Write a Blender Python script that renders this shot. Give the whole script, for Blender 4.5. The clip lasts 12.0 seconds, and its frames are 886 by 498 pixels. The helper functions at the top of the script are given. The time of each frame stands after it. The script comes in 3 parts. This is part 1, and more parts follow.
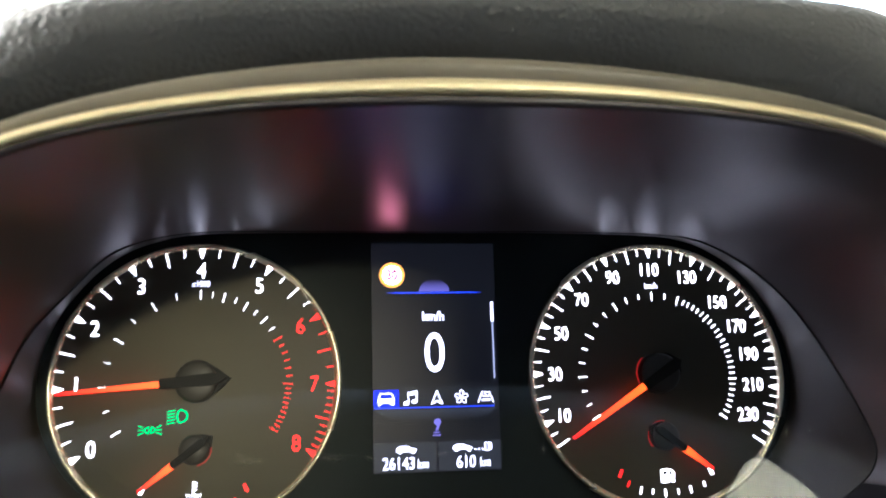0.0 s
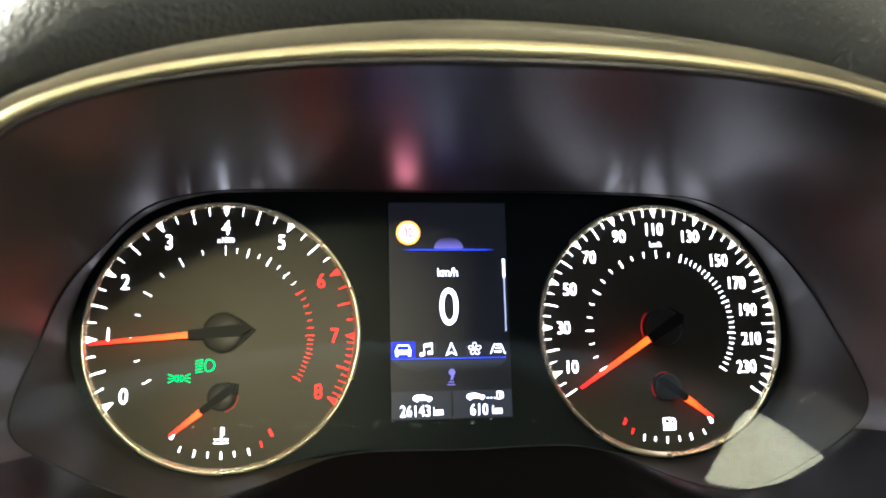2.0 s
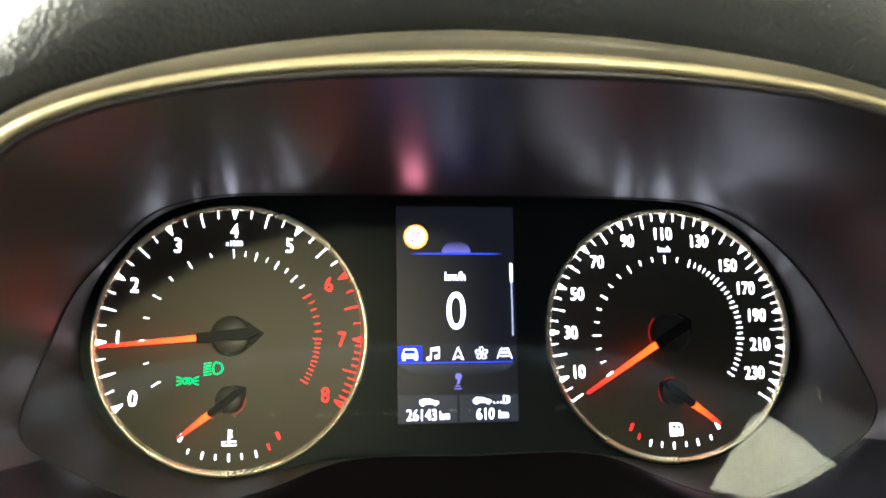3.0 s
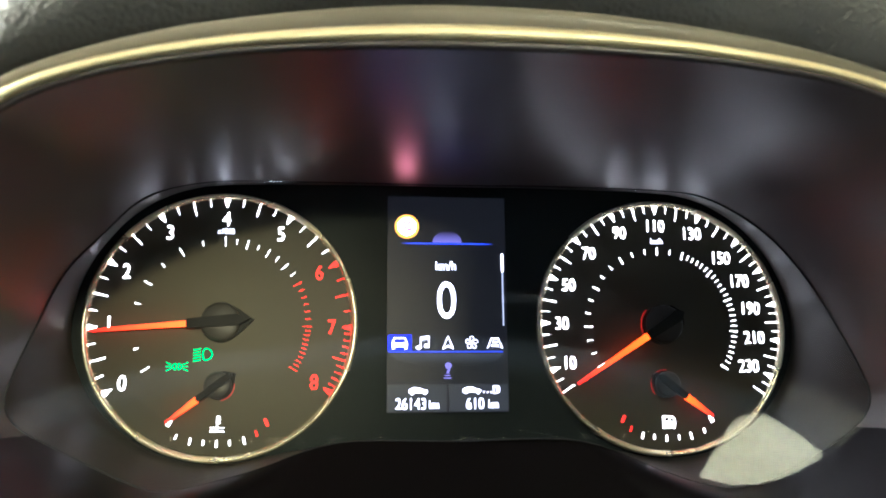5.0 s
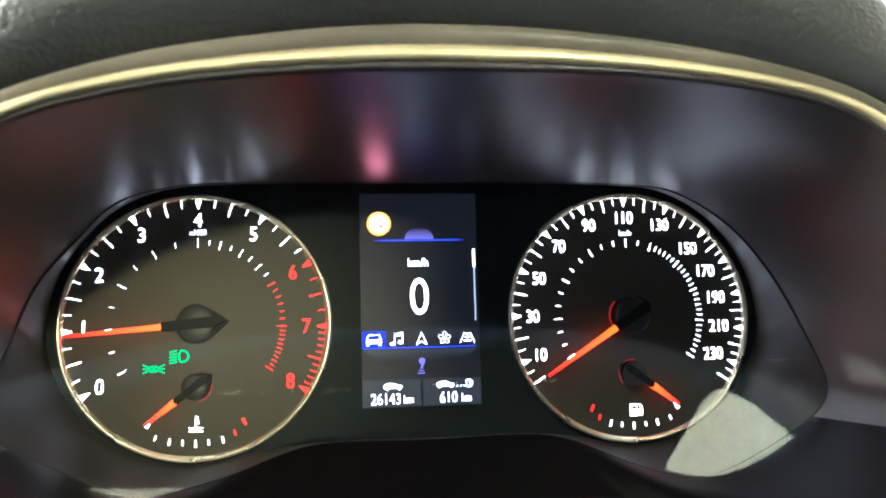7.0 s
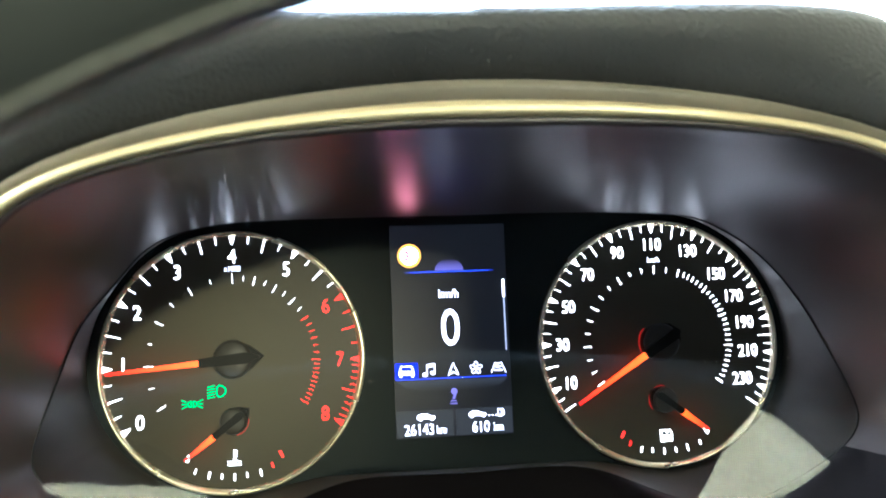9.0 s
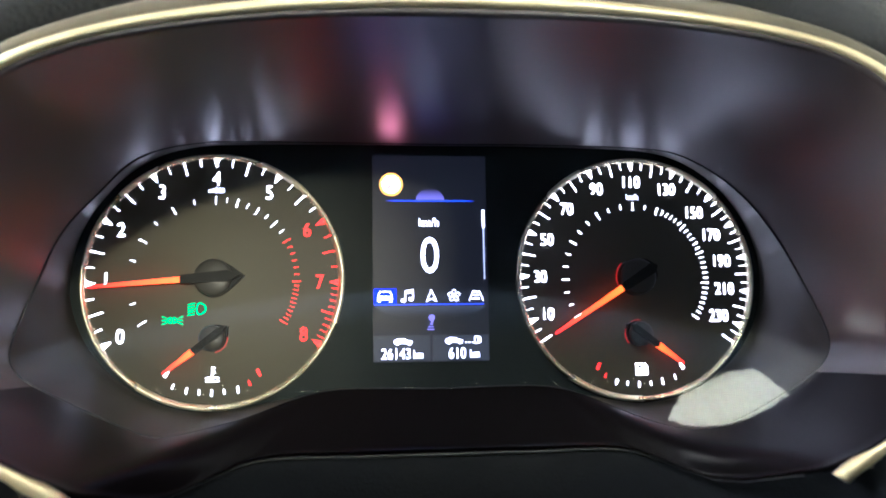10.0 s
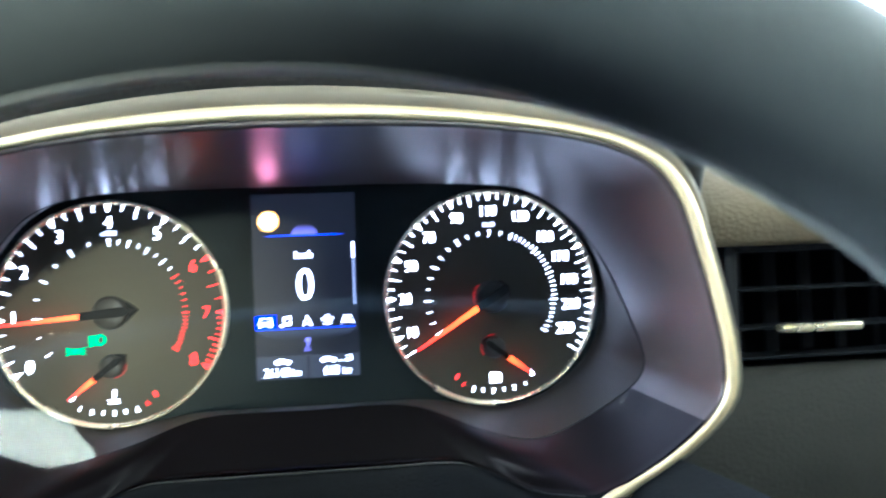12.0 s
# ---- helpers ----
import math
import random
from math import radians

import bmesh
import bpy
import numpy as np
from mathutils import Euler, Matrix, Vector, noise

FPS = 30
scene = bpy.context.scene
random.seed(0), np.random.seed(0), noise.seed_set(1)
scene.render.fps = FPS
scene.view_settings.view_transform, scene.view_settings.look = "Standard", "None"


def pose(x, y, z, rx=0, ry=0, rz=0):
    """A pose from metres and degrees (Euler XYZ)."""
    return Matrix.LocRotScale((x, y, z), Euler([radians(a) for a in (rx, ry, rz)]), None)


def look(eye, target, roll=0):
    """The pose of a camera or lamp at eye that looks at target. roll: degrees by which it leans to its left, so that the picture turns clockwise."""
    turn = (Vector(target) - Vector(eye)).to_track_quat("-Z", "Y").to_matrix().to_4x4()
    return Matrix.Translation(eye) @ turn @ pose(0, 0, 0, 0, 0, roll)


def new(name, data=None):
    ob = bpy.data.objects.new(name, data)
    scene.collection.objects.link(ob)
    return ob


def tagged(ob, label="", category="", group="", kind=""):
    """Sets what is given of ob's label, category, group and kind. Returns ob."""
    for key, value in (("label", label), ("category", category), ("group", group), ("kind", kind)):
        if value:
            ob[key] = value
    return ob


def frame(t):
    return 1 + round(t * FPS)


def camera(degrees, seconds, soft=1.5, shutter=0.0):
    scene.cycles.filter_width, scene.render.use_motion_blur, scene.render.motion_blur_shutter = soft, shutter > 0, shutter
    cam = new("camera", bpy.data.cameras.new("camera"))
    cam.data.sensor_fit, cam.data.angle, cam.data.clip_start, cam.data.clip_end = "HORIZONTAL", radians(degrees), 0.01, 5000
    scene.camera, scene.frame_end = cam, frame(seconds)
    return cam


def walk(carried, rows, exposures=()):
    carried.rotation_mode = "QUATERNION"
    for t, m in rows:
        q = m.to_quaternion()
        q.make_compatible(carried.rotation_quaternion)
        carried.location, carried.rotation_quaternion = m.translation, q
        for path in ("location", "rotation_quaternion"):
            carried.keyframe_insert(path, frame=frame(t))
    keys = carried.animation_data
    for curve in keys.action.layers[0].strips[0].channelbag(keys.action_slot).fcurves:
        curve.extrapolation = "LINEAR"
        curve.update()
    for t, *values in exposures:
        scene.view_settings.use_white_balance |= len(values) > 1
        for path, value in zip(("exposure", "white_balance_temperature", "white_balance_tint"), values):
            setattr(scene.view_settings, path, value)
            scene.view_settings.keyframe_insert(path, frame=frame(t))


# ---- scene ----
cam = camera(59.0, 12.0, soft=1.8, shutter=0.5)
cam.data.dof.use_dof = True
cam.data.dof.focus_distance = 0.315
cam.data.dof.aperture_fstop = 12.0
PATH = [
    (0, (-0.03467, -0.2931, -0.0139), (0.2207, 1.6461, 0.4037), -1.59),
    (0.5, (-0.03797, -0.29981, -0.01606), (0.194, 1.6503, 0.3623), -1.58),
    (1, (-0.04216, -0.29951, -0.01891), (0.1965, 1.6522, 0.3471), -1.52),
    (1.5, (-0.04256, -0.30167, -0.02194), (0.2008, 1.6499, 0.3414), -1.45),
    (2, (-0.04392, -0.30346, -0.02167), (0.2246, 1.6475, 0.3269), -1.45),
    (2.5, (-0.04151, -0.30416, -0.01863), (0.1905, 1.6555, 0.307), -1.19),
    (3, (-0.04173, -0.30483, -0.01543), (0.1937, 1.6555, 0.3034), -0.95),
    (5, (-0.03228, -0.30366, -0.03138), (0.1649, 1.647, 0.3636), -0.48),
    (5.5, (-0.03488, -0.31058, -0.01923), (0.199, 1.6491, 0.3048), -0.81),
    (6, (-0.03349, -0.31203, -0.01256), (0.2054, 1.6532, 0.2718), -1.31),
    (6.5, (-0.02994, -0.31042, -0.01171), (0.2163, 1.656, 0.258), -1.58),
    (8.3, (-0.04534, -0.31938, 0.00434), (0.2406, 1.6492, 0.2111), -1.22),
    (8.5, (-0.04777, -0.32156, 0.00973), (0.2291, 1.6488, 0.2126), -1.49),
    (8.8, (-0.04118, -0.3197, 0.01044), (0.1973, 1.6558, 0.2122), -1.96),
    (9, (-0.03738, -0.31542, 0.00811), (0.1842, 1.6613, 0.2167), -2.37),
    (9.5, (-0.03612, -0.31503, -0.0053), (0.1947, 1.66, 0.2096), -2.79),
    (10, (-0.02872, -0.31651, -0.03173), (0.182, 1.6535, 0.2416), -0.95),
    (10.3, (-0.02888, -0.31475, -0.02399), (0.1624, 1.6686, 0.1481), 0.83),
    (10.5, (-0.01995, -0.3181, -0.02191), (0.1476, 1.6645, 0.1814), 0.31),
    (11, (-0.01932, -0.32605, 0.01452), (0.2052, 1.6608, 0.0592), -2.37),
    (11.5, (-0.01466, -0.34225, 0.02107), (0.2528, 1.6398, 0.0279), -2.52),
    (11.6, (-0.00363, -0.3525, 0.01795), (0.2174, 1.6352, 0.0245), -2.44),
    (11.8, (0.01005, -0.36643, 0.01758), (0.2185, 1.6226, 0.0284), -2.10),
    (12, (0.02061, -0.36486, 0.01933), (0.2566, 1.621, 0.0412), -2.25),
]
LIGHTING = [
    (0.0, 0.04, 4900, 21),
    (1.0, 0.27, 5100, 15),
    (3.0, 0.31, 5100, 13),
    (5.0, 0.45, 5050, 12),
    (6.5, 0.38, 4950, 13),
    (8.3, 0.38, 4550, 7),
    (9.0, 0.43, 4800, 10),
    (9.5, 0.43, 5250, 14),
    (10.0, 0.68, 4650, 21),
    (10.5, 0.60, 5000, 16),
    (11.0, 0.58, 4750, 7),
    (11.5, 0.80, 4450, 10),
    (12.0, 1.15, 4250, 15),
]
walk(cam, [(t, look(e, g, r)) for t, e, g, r in PATH], LIGHTING)

# ---- world and light ----
world = bpy.data.worlds.new("world")
scene.world = world
world.use_nodes = True
wn = world.node_tree.nodes
sky = wn.new("ShaderNodeTexSky")
sky.sky_type = "NISHITA"
sky.sun_disc = False
sky.sun_elevation = radians(2.1)
sky.sun_rotation = radians(170.6)
wn["Background"].inputs["Strength"].default_value = 0.12
world.node_tree.links.new(sky.outputs[0], wn["Background"].inputs["Color"])
sun_data = bpy.data.lights.new("sun", "SUN")
sun_data.energy = 5.0
sun_data.angle = radians(2.5)
sun_data.color = (1.0, 0.80, 0.38)
sun = new("sun", sun_data)
sun.matrix_world = look((0.33, -2.0, 0.074), (0, 0, 0))

MM = 0.001


# ---- materials ----
def shader(name):
    m = bpy.data.materials.new(name)
    m.use_nodes = True
    return m, m.node_tree.nodes, m.node_tree.links, m.node_tree.nodes["Principled BSDF"]


def surface(name, color, rough=0.5, metal=0.0, grain=0.0, grain_scale=400.0, vary=0.15, vary_scale=30.0, rough_vary=0.1, spec=0.5, kind="noise"):
    """A painted, moulded or metal surface with variation at two scales and fine relief."""
    m, n, l, b = shader(name)
    b.inputs["Metallic"].default_value = metal
    b.inputs["Specular IOR Level"].default_value = spec
    co = n.new("ShaderNodeTexCoord")
    big = n.new("ShaderNodeTexNoise")
    big.inputs["Scale"].default_value = vary_scale
    big.inputs["Detail"].default_value = 5
    l.new(co.outputs["Object"], big.inputs["Vector"])
    ramp = n.new("ShaderNodeMapRange")
    ramp.inputs["From Min"].default_value, ramp.inputs["From Max"].default_value = 0.3, 0.7
    ramp.inputs["To Min"].default_value, ramp.inputs["To Max"].default_value = 1 - vary, 1 + vary
    l.new(big.outputs["Fac"], ramp.inputs["Value"])
    mul = n.new("ShaderNodeVectorMath")
    mul.operation = "SCALE"
    mul.inputs[0].default_value = color
    l.new(ramp.outputs[0], mul.inputs["Scale"])
    l.new(mul.outputs[0], b.inputs["Base Color"])
    rr = n.new("ShaderNodeMapRange")
    rr.inputs["From Min"].default_value, rr.inputs["From Max"].default_value = 0.3, 0.7
    rr.inputs["To Min"].default_value, rr.inputs["To Max"].default_value = rough * (1 - rough_vary), rough * (1 + rough_vary)
    l.new(big.outputs["Fac"], rr.inputs["Value"])
    l.new(rr.outputs[0], b.inputs["Roughness"])
    if grain > 0:
        if kind == "leather":
            fine = n.new("ShaderNodeTexVoronoi")
            fine.feature = "SMOOTH_F1"
            out = fine.outputs["Distance"]
        else:
            fine = n.new("ShaderNodeTexNoise")
            fine.inputs["Detail"].default_value = 3
            out = fine.outputs["Fac"]
        fine.inputs["Scale"].default_value = grain_scale
        l.new(co.outputs["Object"], fine.inputs["Vector"])
        bump = n.new("ShaderNodeBump")
        bump.inputs["Strength"].default_value = grain
        bump.inputs["Distance"].default_value = 0.0006
        l.new(out, bump.inputs["Height"])
        l.new(bump.outputs[0], b.inputs["Normal"])
    return m


def lit(name, color, strength):
    """A backlit mark or display element."""
    m, n, l, b = shader(name)
    b.inputs["Base Color"].default_value = (*[c * 0.02 for c in color], 1)
    b.inputs["Emission Color"].default_value = (*color, 1)
    b.inputs["Emission Strength"].default_value = strength
    b.inputs["Roughness"].default_value = 0.5
    return m


M_RECESS = surface("recess_plastic", (0.032, 0.027, 0.021), rough=0.5, vary=0.1, spec=0.3)
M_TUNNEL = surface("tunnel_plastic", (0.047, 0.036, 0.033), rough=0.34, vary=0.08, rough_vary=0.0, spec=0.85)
# near-black copy of the tunnel plastic; the lower wall's shade is in its colour
M_TUNNEL_SHADE = surface("tunnel_plastic_shade", (0.004, 0.003, 0.004), rough=0.38, vary=0.08, rough_vary=0.0, spec=0.13)
M_PANEL = surface("panel_black", (0.012, 0.017, 0.017), rough=0.6, vary=0.1, spec=0.15)
M_FACE = surface("dial_face_black", (0.070, 0.066, 0.047), rough=0.3, vary=0.0, rough_vary=0.0, spec=0.12)
M_RING = surface("satin_ring", (0.95, 0.86, 0.60), rough=0.27, metal=0.75, vary=0.06)
M_TRIM = surface("satin_trim", (1.0, 0.84, 0.49), rough=0.42, metal=0.6, vary=0.05, vary_scale=60)
M_PAD = surface("soft_dash_skin", (0.066, 0.066, 0.064), rough=0.5, grain=0.8, grain_scale=620, vary=0.15, kind="leather")
M_BAND = surface("brow_band_plastic", (0.19, 0.165, 0.115), rough=0.36, grain=0.1, grain_scale=900)
M_COLUMN = surface("column_plastic", (0.005, 0.006, 0.008), rough=0.65, spec=0.12, grain=0.25, grain_scale=900, kind="leather")
M_BEAD = surface("bead_grey", (0.045, 0.045, 0.045), rough=0.5, vary=0.1)
M_LEATHER = surface("wheel_leather", (0.105, 0.120, 0.125), rough=0.46, grain=0.22, grain_scale=600, kind="leather")
M_THREAD = surface("seam_thread", (0.26, 0.28, 0.28), rough=0.8, vary=0.2)
M_DASH = surface("dash_skin", (0.135, 0.112, 0.070), rough=0.7, spec=0.2, grain=0.6, grain_scale=500, vary=0.12, kind="leather")
M_DASH_DARK = surface("dash_grey", (0.030, 0.030, 0.026), rough=0.75, spec=0.15, grain=0.5, grain_scale=500, kind="leather")
M_BLACK = surface("black_plastic", (0.01, 0.011, 0.012), rough=0.45, grain=0.1, grain_scale=800)
M_HUB = surface("hub_grey", (0.034, 0.033, 0.029), rough=0.4, vary=0.1, spec=0.3)
M_ARM = surface("needle_carrier_black", (0.003, 0.003, 0.003), rough=0.5, vary=0.1, spec=0.15)
M_HEAD = surface("headliner_cloth", (0.045, 0.046, 0.046), rough=0.95, grain=0.4, grain_scale=900)
M_DOOR = surface("door_card", (0.016, 0.016, 0.016), rough=0.6, grain=0.4, grain_scale=400)
M_CARPET = surface("floor_carpet", (0.015, 0.015, 0.016), rough=0.95, grain=0.5, grain_scale=500)
M_WHITE = lit("lit_white", (1.0, 0.90, 0.80), 8.6)
M_TEXT = lit("lit_screen_white", (1.0, 0.93, 0.98), 3.4)
M_GLOW = lit("lit_hub_leak", (1.0, 0.02, 0.01), 0.55)
M_RED = lit("lit_red", (1.0, 0.007, 0.001), 5.0)
M_GREEN = lit("lit_green", (0.0, 0.75, 0.12), 1.9)
M_BLUE = lit("lit_blue", (0.012, 0.016, 1.0), 2.2)
M_BLUELINE = lit("lit_blue_line", (0.05, 0.09, 1.0), 1.2)


def faded(name, color, strength, axis, stops):
    """A backlit display mark whose glow fades along one axis of its own box."""
    m, n, l, b = shader(name)
    co = n.new("ShaderNodeTexCoord")
    sep = n.new("ShaderNodeSeparateXYZ")
    ramp = n.new("ShaderNodeValToRGB")
    for k, (at, v) in enumerate(stops):
        e = ramp.color_ramp.elements[k] if k < 2 else ramp.color_ramp.elements.new(at)
        e.position, e.color = at, (v, v, v, 1)
    mul = n.new("ShaderNodeMath")
    mul.operation = "MULTIPLY"
    mul.inputs[1].default_value = strength
    l.new(co.outputs["Generated"], sep.inputs[0])
    l.new(sep.outputs[axis], ramp.inputs["Fac"])
    l.new(ramp.outputs[0], mul.inputs[0])
    l.new(mul.outputs[0], b.inputs["Emission Strength"])
    b.inputs["Emission Color"].default_value = (*color, 1)
    b.inputs["Base Color"].default_value = (0.01, 0.01, 0.012, 1)
    return m


M_DOME = faded("lit_dome", (0.30, 0.24, 0.72), 0.75, "Z", ((0.0, 1.0), (0.55, 0.5), (1.0, 0.0)))
M_FADELINE = faded("lit_fading_line", (0.05, 0.09, 1.0), 1.5, "X", ((0.0, 0.0), (0.12, 1.0), (0.88, 1.0), (1.0, 0.0)))
M_SHEEN = faded("lit_sheen", (0.44, 0.47, 0.55), 0.085, "Z", ((0.0, 0.0), (1.0, 1.0)))
M_VIOLET = lit("lit_violet", (0.30, 0.24, 0.72), 1.0)
M_SOFTWHITE = lit("lit_soft_white", (0.85, 0.85, 1.0), 0.8)
M_SIGNY = lit("lit_sign_amber", (1.0, 0.42, 0.05), 2.2)
M_SIGNW = lit("lit_sign_white", (1.0, 0.24, 0.30), 14.0)
M_SIGNG = lit("lit_sign_grey", (0.3, 0.28, 0.25), 0.03)
M_SCREEN = lit("screen_backlight", (0.44, 0.46, 0.58), 0.012)
M_BOX = lit("screen_box", (0.48, 0.5, 0.55), 0.06)
M_BACK = lit("bright_surroundings", (1.0, 0.86, 0.45), 20.0)
M_BACK_LEFT = lit("bright_left_side", (1.0, 0.86, 0.54), 40.0)
M_BACK_RIGHT = lit("dim_right_side", (1.0, 0.86, 0.50), 4.0)
M_BACK_FRONT = lit("bright_daylight", (0.84, 0.96, 1.0), 10.0)


def needle_material():
    """Translucent needle lit from its root: orange at the hub, deeper red towards the tip."""
    m, n, l, b = shader("lit_needle")
    co = n.new("ShaderNodeTexCoord")
    sep = n.new("ShaderNodeSeparateXYZ")
    ramp = n.new("ShaderNodeValToRGB")
    ramp.color_ramp.elements[0].color = (1.0, 0.09, 0.0, 1)
    ramp.color_ramp.elements[1].color = (1.0, 0.004, 0.0, 1)
    l.new(co.outputs["Generated"], sep.inputs[0])
    l.new(sep.outputs["Z"], ramp.inputs["Fac"])
    l.new(ramp.outputs[0], b.inputs["Emission Color"])
    b.inputs["Base Color"].default_value = (0.2, 0.01, 0.005, 1)
    b.inputs["Emission Strength"].default_value = 3.5
    return m


M_NEEDLE = needle_material()


def clear_cover():
    """Clear moulded cover: see-through, with the gloss of its face and a painted haze that lifts the darks."""
    m, n, l, b = shader("clear_cover")
    n.remove(b)
    fres = n.new("ShaderNodeFresnel")
    fres.inputs["IOR"].default_value = 1.5
    gain = n.new("ShaderNodeMath")
    gain.operation = "MULTIPLY"
    gain.inputs[1].default_value = 0.50
    see = n.new("ShaderNodeBsdfTransparent")
    see.inputs[0].default_value = (0.97, 0.97, 0.97, 1)
    gloss = n.new("ShaderNodeBsdfGlossy")
    gloss.inputs["Roughness"].default_value = 0.03
    mix = n.new("ShaderNodeMixShader")
    l.new(fres.outputs[0], gain.inputs[0])
    l.new(gain.outputs[0], mix.inputs[0])
    l.new(see.outputs[0], mix.inputs[1])
    l.new(gloss.outputs[0], mix.inputs[2])
    # haze over the dials, put in as a faint uneven diffuse layer
    film = n.new("ShaderNodeBsdfDiffuse")
    film.inputs[0].default_value = (0.46, 0.52, 0.56, 1)
    veil_noise = n.new("ShaderNodeTexNoise")
    veil_noise.inputs["Scale"].default_value = 26
    veil_noise.inputs["Detail"].default_value = 6
    thin = n.new("ShaderNodeMapRange")
    thin.inputs["From Min"].default_value, thin.inputs["From Max"].default_value = 0.3, 0.7
    thin.inputs["To Min"].default_value, thin.inputs["To Max"].default_value = 0.006, 0.010
    veiled = n.new("ShaderNodeMixShader")
    l.new(veil_noise.outputs["Fac"], thin.inputs["Value"])
    l.new(thin.outputs[0], veiled.inputs[0])
    l.new(mix.outputs[0], veiled.inputs[1])
    l.new(film.outputs[0], veiled.inputs[2])
    l.new(veiled.outputs[0], n["Material Output"].inputs[0])
    return m


M_COVER = clear_cover()



# ---- small builders ----
def part(name, bm, mat, parent=None, label="", smooth=False, y=None):
    """Link a bmesh as one mesh object under a thing or a part."""
    me = bpy.data.meshes.new(name)
    bmesh.ops.recalc_face_normals(bm, faces=bm.faces)
    bm.to_mesh(me)
    bm.free()
    me.materials.append(mat)
    if smooth:
        me.polygons.foreach_set("use_smooth", [True] * len(me.polygons))
    ob = new(name, me)
    ob.parent = parent
    return tagged(ob, label=label)


def share(name, me, parent, m):
    ob = new(name, me)
    ob.parent = parent
    ob.matrix_basis = m
    return ob


def thing(name, label, category, group="", kind="", at=(0, 0, 0)):
    ob = new(name)
    ob.empty_display_size = 0.01
    ob.location = at
    return tagged(ob, label, category, group, kind)


def box(bm, x0, x1, y0, y1, z0, z1, bevel=0.0):
    made = bmesh.ops.create_cube(bm, size=1.0, matrix=Matrix.LocRotScale(((x0 + x1) / 2, (y0 + y1) / 2, (z0 + z1) / 2), None, (abs(x1 - x0), abs(y1 - y0), abs(z1 - z0))))
    if bevel:
        edges = list({e for v in made["verts"] for e in v.link_edges})
        bmesh.ops.bevel(bm, geom=edges, offset=bevel, segments=2, affect="EDGES", profile=0.5)
    return bm


def boxed(x0, x1, y0, y1, z0, z1, bevel=0.0):
    return box(bmesh.new(), x0, x1, y0, y1, z0, z1, bevel)


def slab(bm, pts, y, depth=0.0003):
    """A raised flat shape from (x, z) millimetres: front at y - depth, back at y."""
    f = [bm.verts.new((p[0] * MM, y - depth, p[1] * MM)) for p in pts]
    b = [bm.verts.new((p[0] * MM, y, p[1] * MM)) for p in pts]
    bm.faces.new(f)
    for i in range(len(pts)):
        j = (i + 1) % len(pts)
        bm.faces.new((f[i], b[i], b[j], f[j]))
    return bm


def disc(bm, cx, cz, rx, y, rz=None, n=32, a0=0.0, a1=360.0, depth=0.0003):
    rz = rx if rz is None else rz
    full = a1 - a0 >= 359.9
    k = n if full else n + 1
    pts = [(cx + rx * math.sin(radians(a0 + (a1 - a0) * i / n)), cz + rz * math.cos(radians(a0 + (a1 - a0) * i / n))) for i in range(k)]
    return slab(bm, pts, y, depth)


def hoop(bm, cx, cz, r0, r1, y, a0=0.0, a1=360.0, n=48, depth=0.0003):
    """A flat ring or arc of ring, by angles clockwise from the top."""
    for i in range(n):
        a, b = (radians(a0 + (a1 - a0) * k / n) for k in (i, i + 1))
        slab(bm, [(cx + r * math.sin(t), cz + r * math.cos(t)) for r, t in ((r0, a), (r1, a), (r1, b), (r0, b))], y, depth)
    return bm


def stroke(bm, pts, w, y, closed=False, depth=0.0003):
    """A line of width w through (x, z) millimetres."""
    n = len(pts)
    for i in range(n if closed else n - 1):
        a, b = Vector(pts[i]), Vector(pts[(i + 1) % n])
        d = (b - a)
        if d.length < 1e-6:
            continue
        d.normalize()
        s = Vector((-d.y, d.x)) * w / 2
        a2, b2 = a - d * w * 0.3, b + d * w * 0.3
        slab(bm, [tuple(a2 + s), tuple(b2 + s), tuple(b2 - s), tuple(a2 - s)], y, depth)
    return bm


def circle_pts(cx, cz, r, n=20, rz=None, a0=0, a1=360):
    rz = r if rz is None else rz
    return [(cx + r * math.sin(radians(a0 + (a1 - a0) * i / n)), cz + rz * math.cos(radians(a0 + (a1 - a0) * i / n))) for i in range(n + (0 if a1 - a0 >= 360 else 1))]


def lettering(name, text, size, mat, parent, x, z, y, squeeze=0.8, bold=0.02, label=""):
    """Raised printed characters, centred on x, z (millimetres); size is the height of the capitals."""
    cu = bpy.data.curves.new("lettering", "FONT")
    cu.body = text
    cu.size = size * MM / 0.70
    cu.align_x = "CENTER"
    cu.align_y = "CENTER"
    cu.offset = bold * size * MM
    cu.extrude = 0.00012
    cu.resolution_u = 4
    tmp = new("lettering_source", cu)
    bpy.context.view_layer.update()
    me = bpy.data.meshes.new_from_object(tmp.evaluated_get(bpy.context.evaluated_depsgraph_get()))
    bpy.data.objects.remove(tmp)
    xs = np.empty(len(me.vertices) * 3)
    me.vertices.foreach_get("co", xs)
    xs = xs.reshape(-1, 3)
    mid = (xs.min(0) + xs.max(0)) / 2
    xs = xs - mid
    out = np.stack([xs[:, 0] * squeeze, -xs[:, 2], xs[:, 1]], 1)
    me.vertices.foreach_set("co", out.ravel())
    me.materials.clear()
    me.materials.append(mat)
    me.update()
    me.name = name
    ob = new(name, me)
    ob.parent = parent
    ob.location = (x * MM, y, z * MM)
    return tagged(ob, label=label)


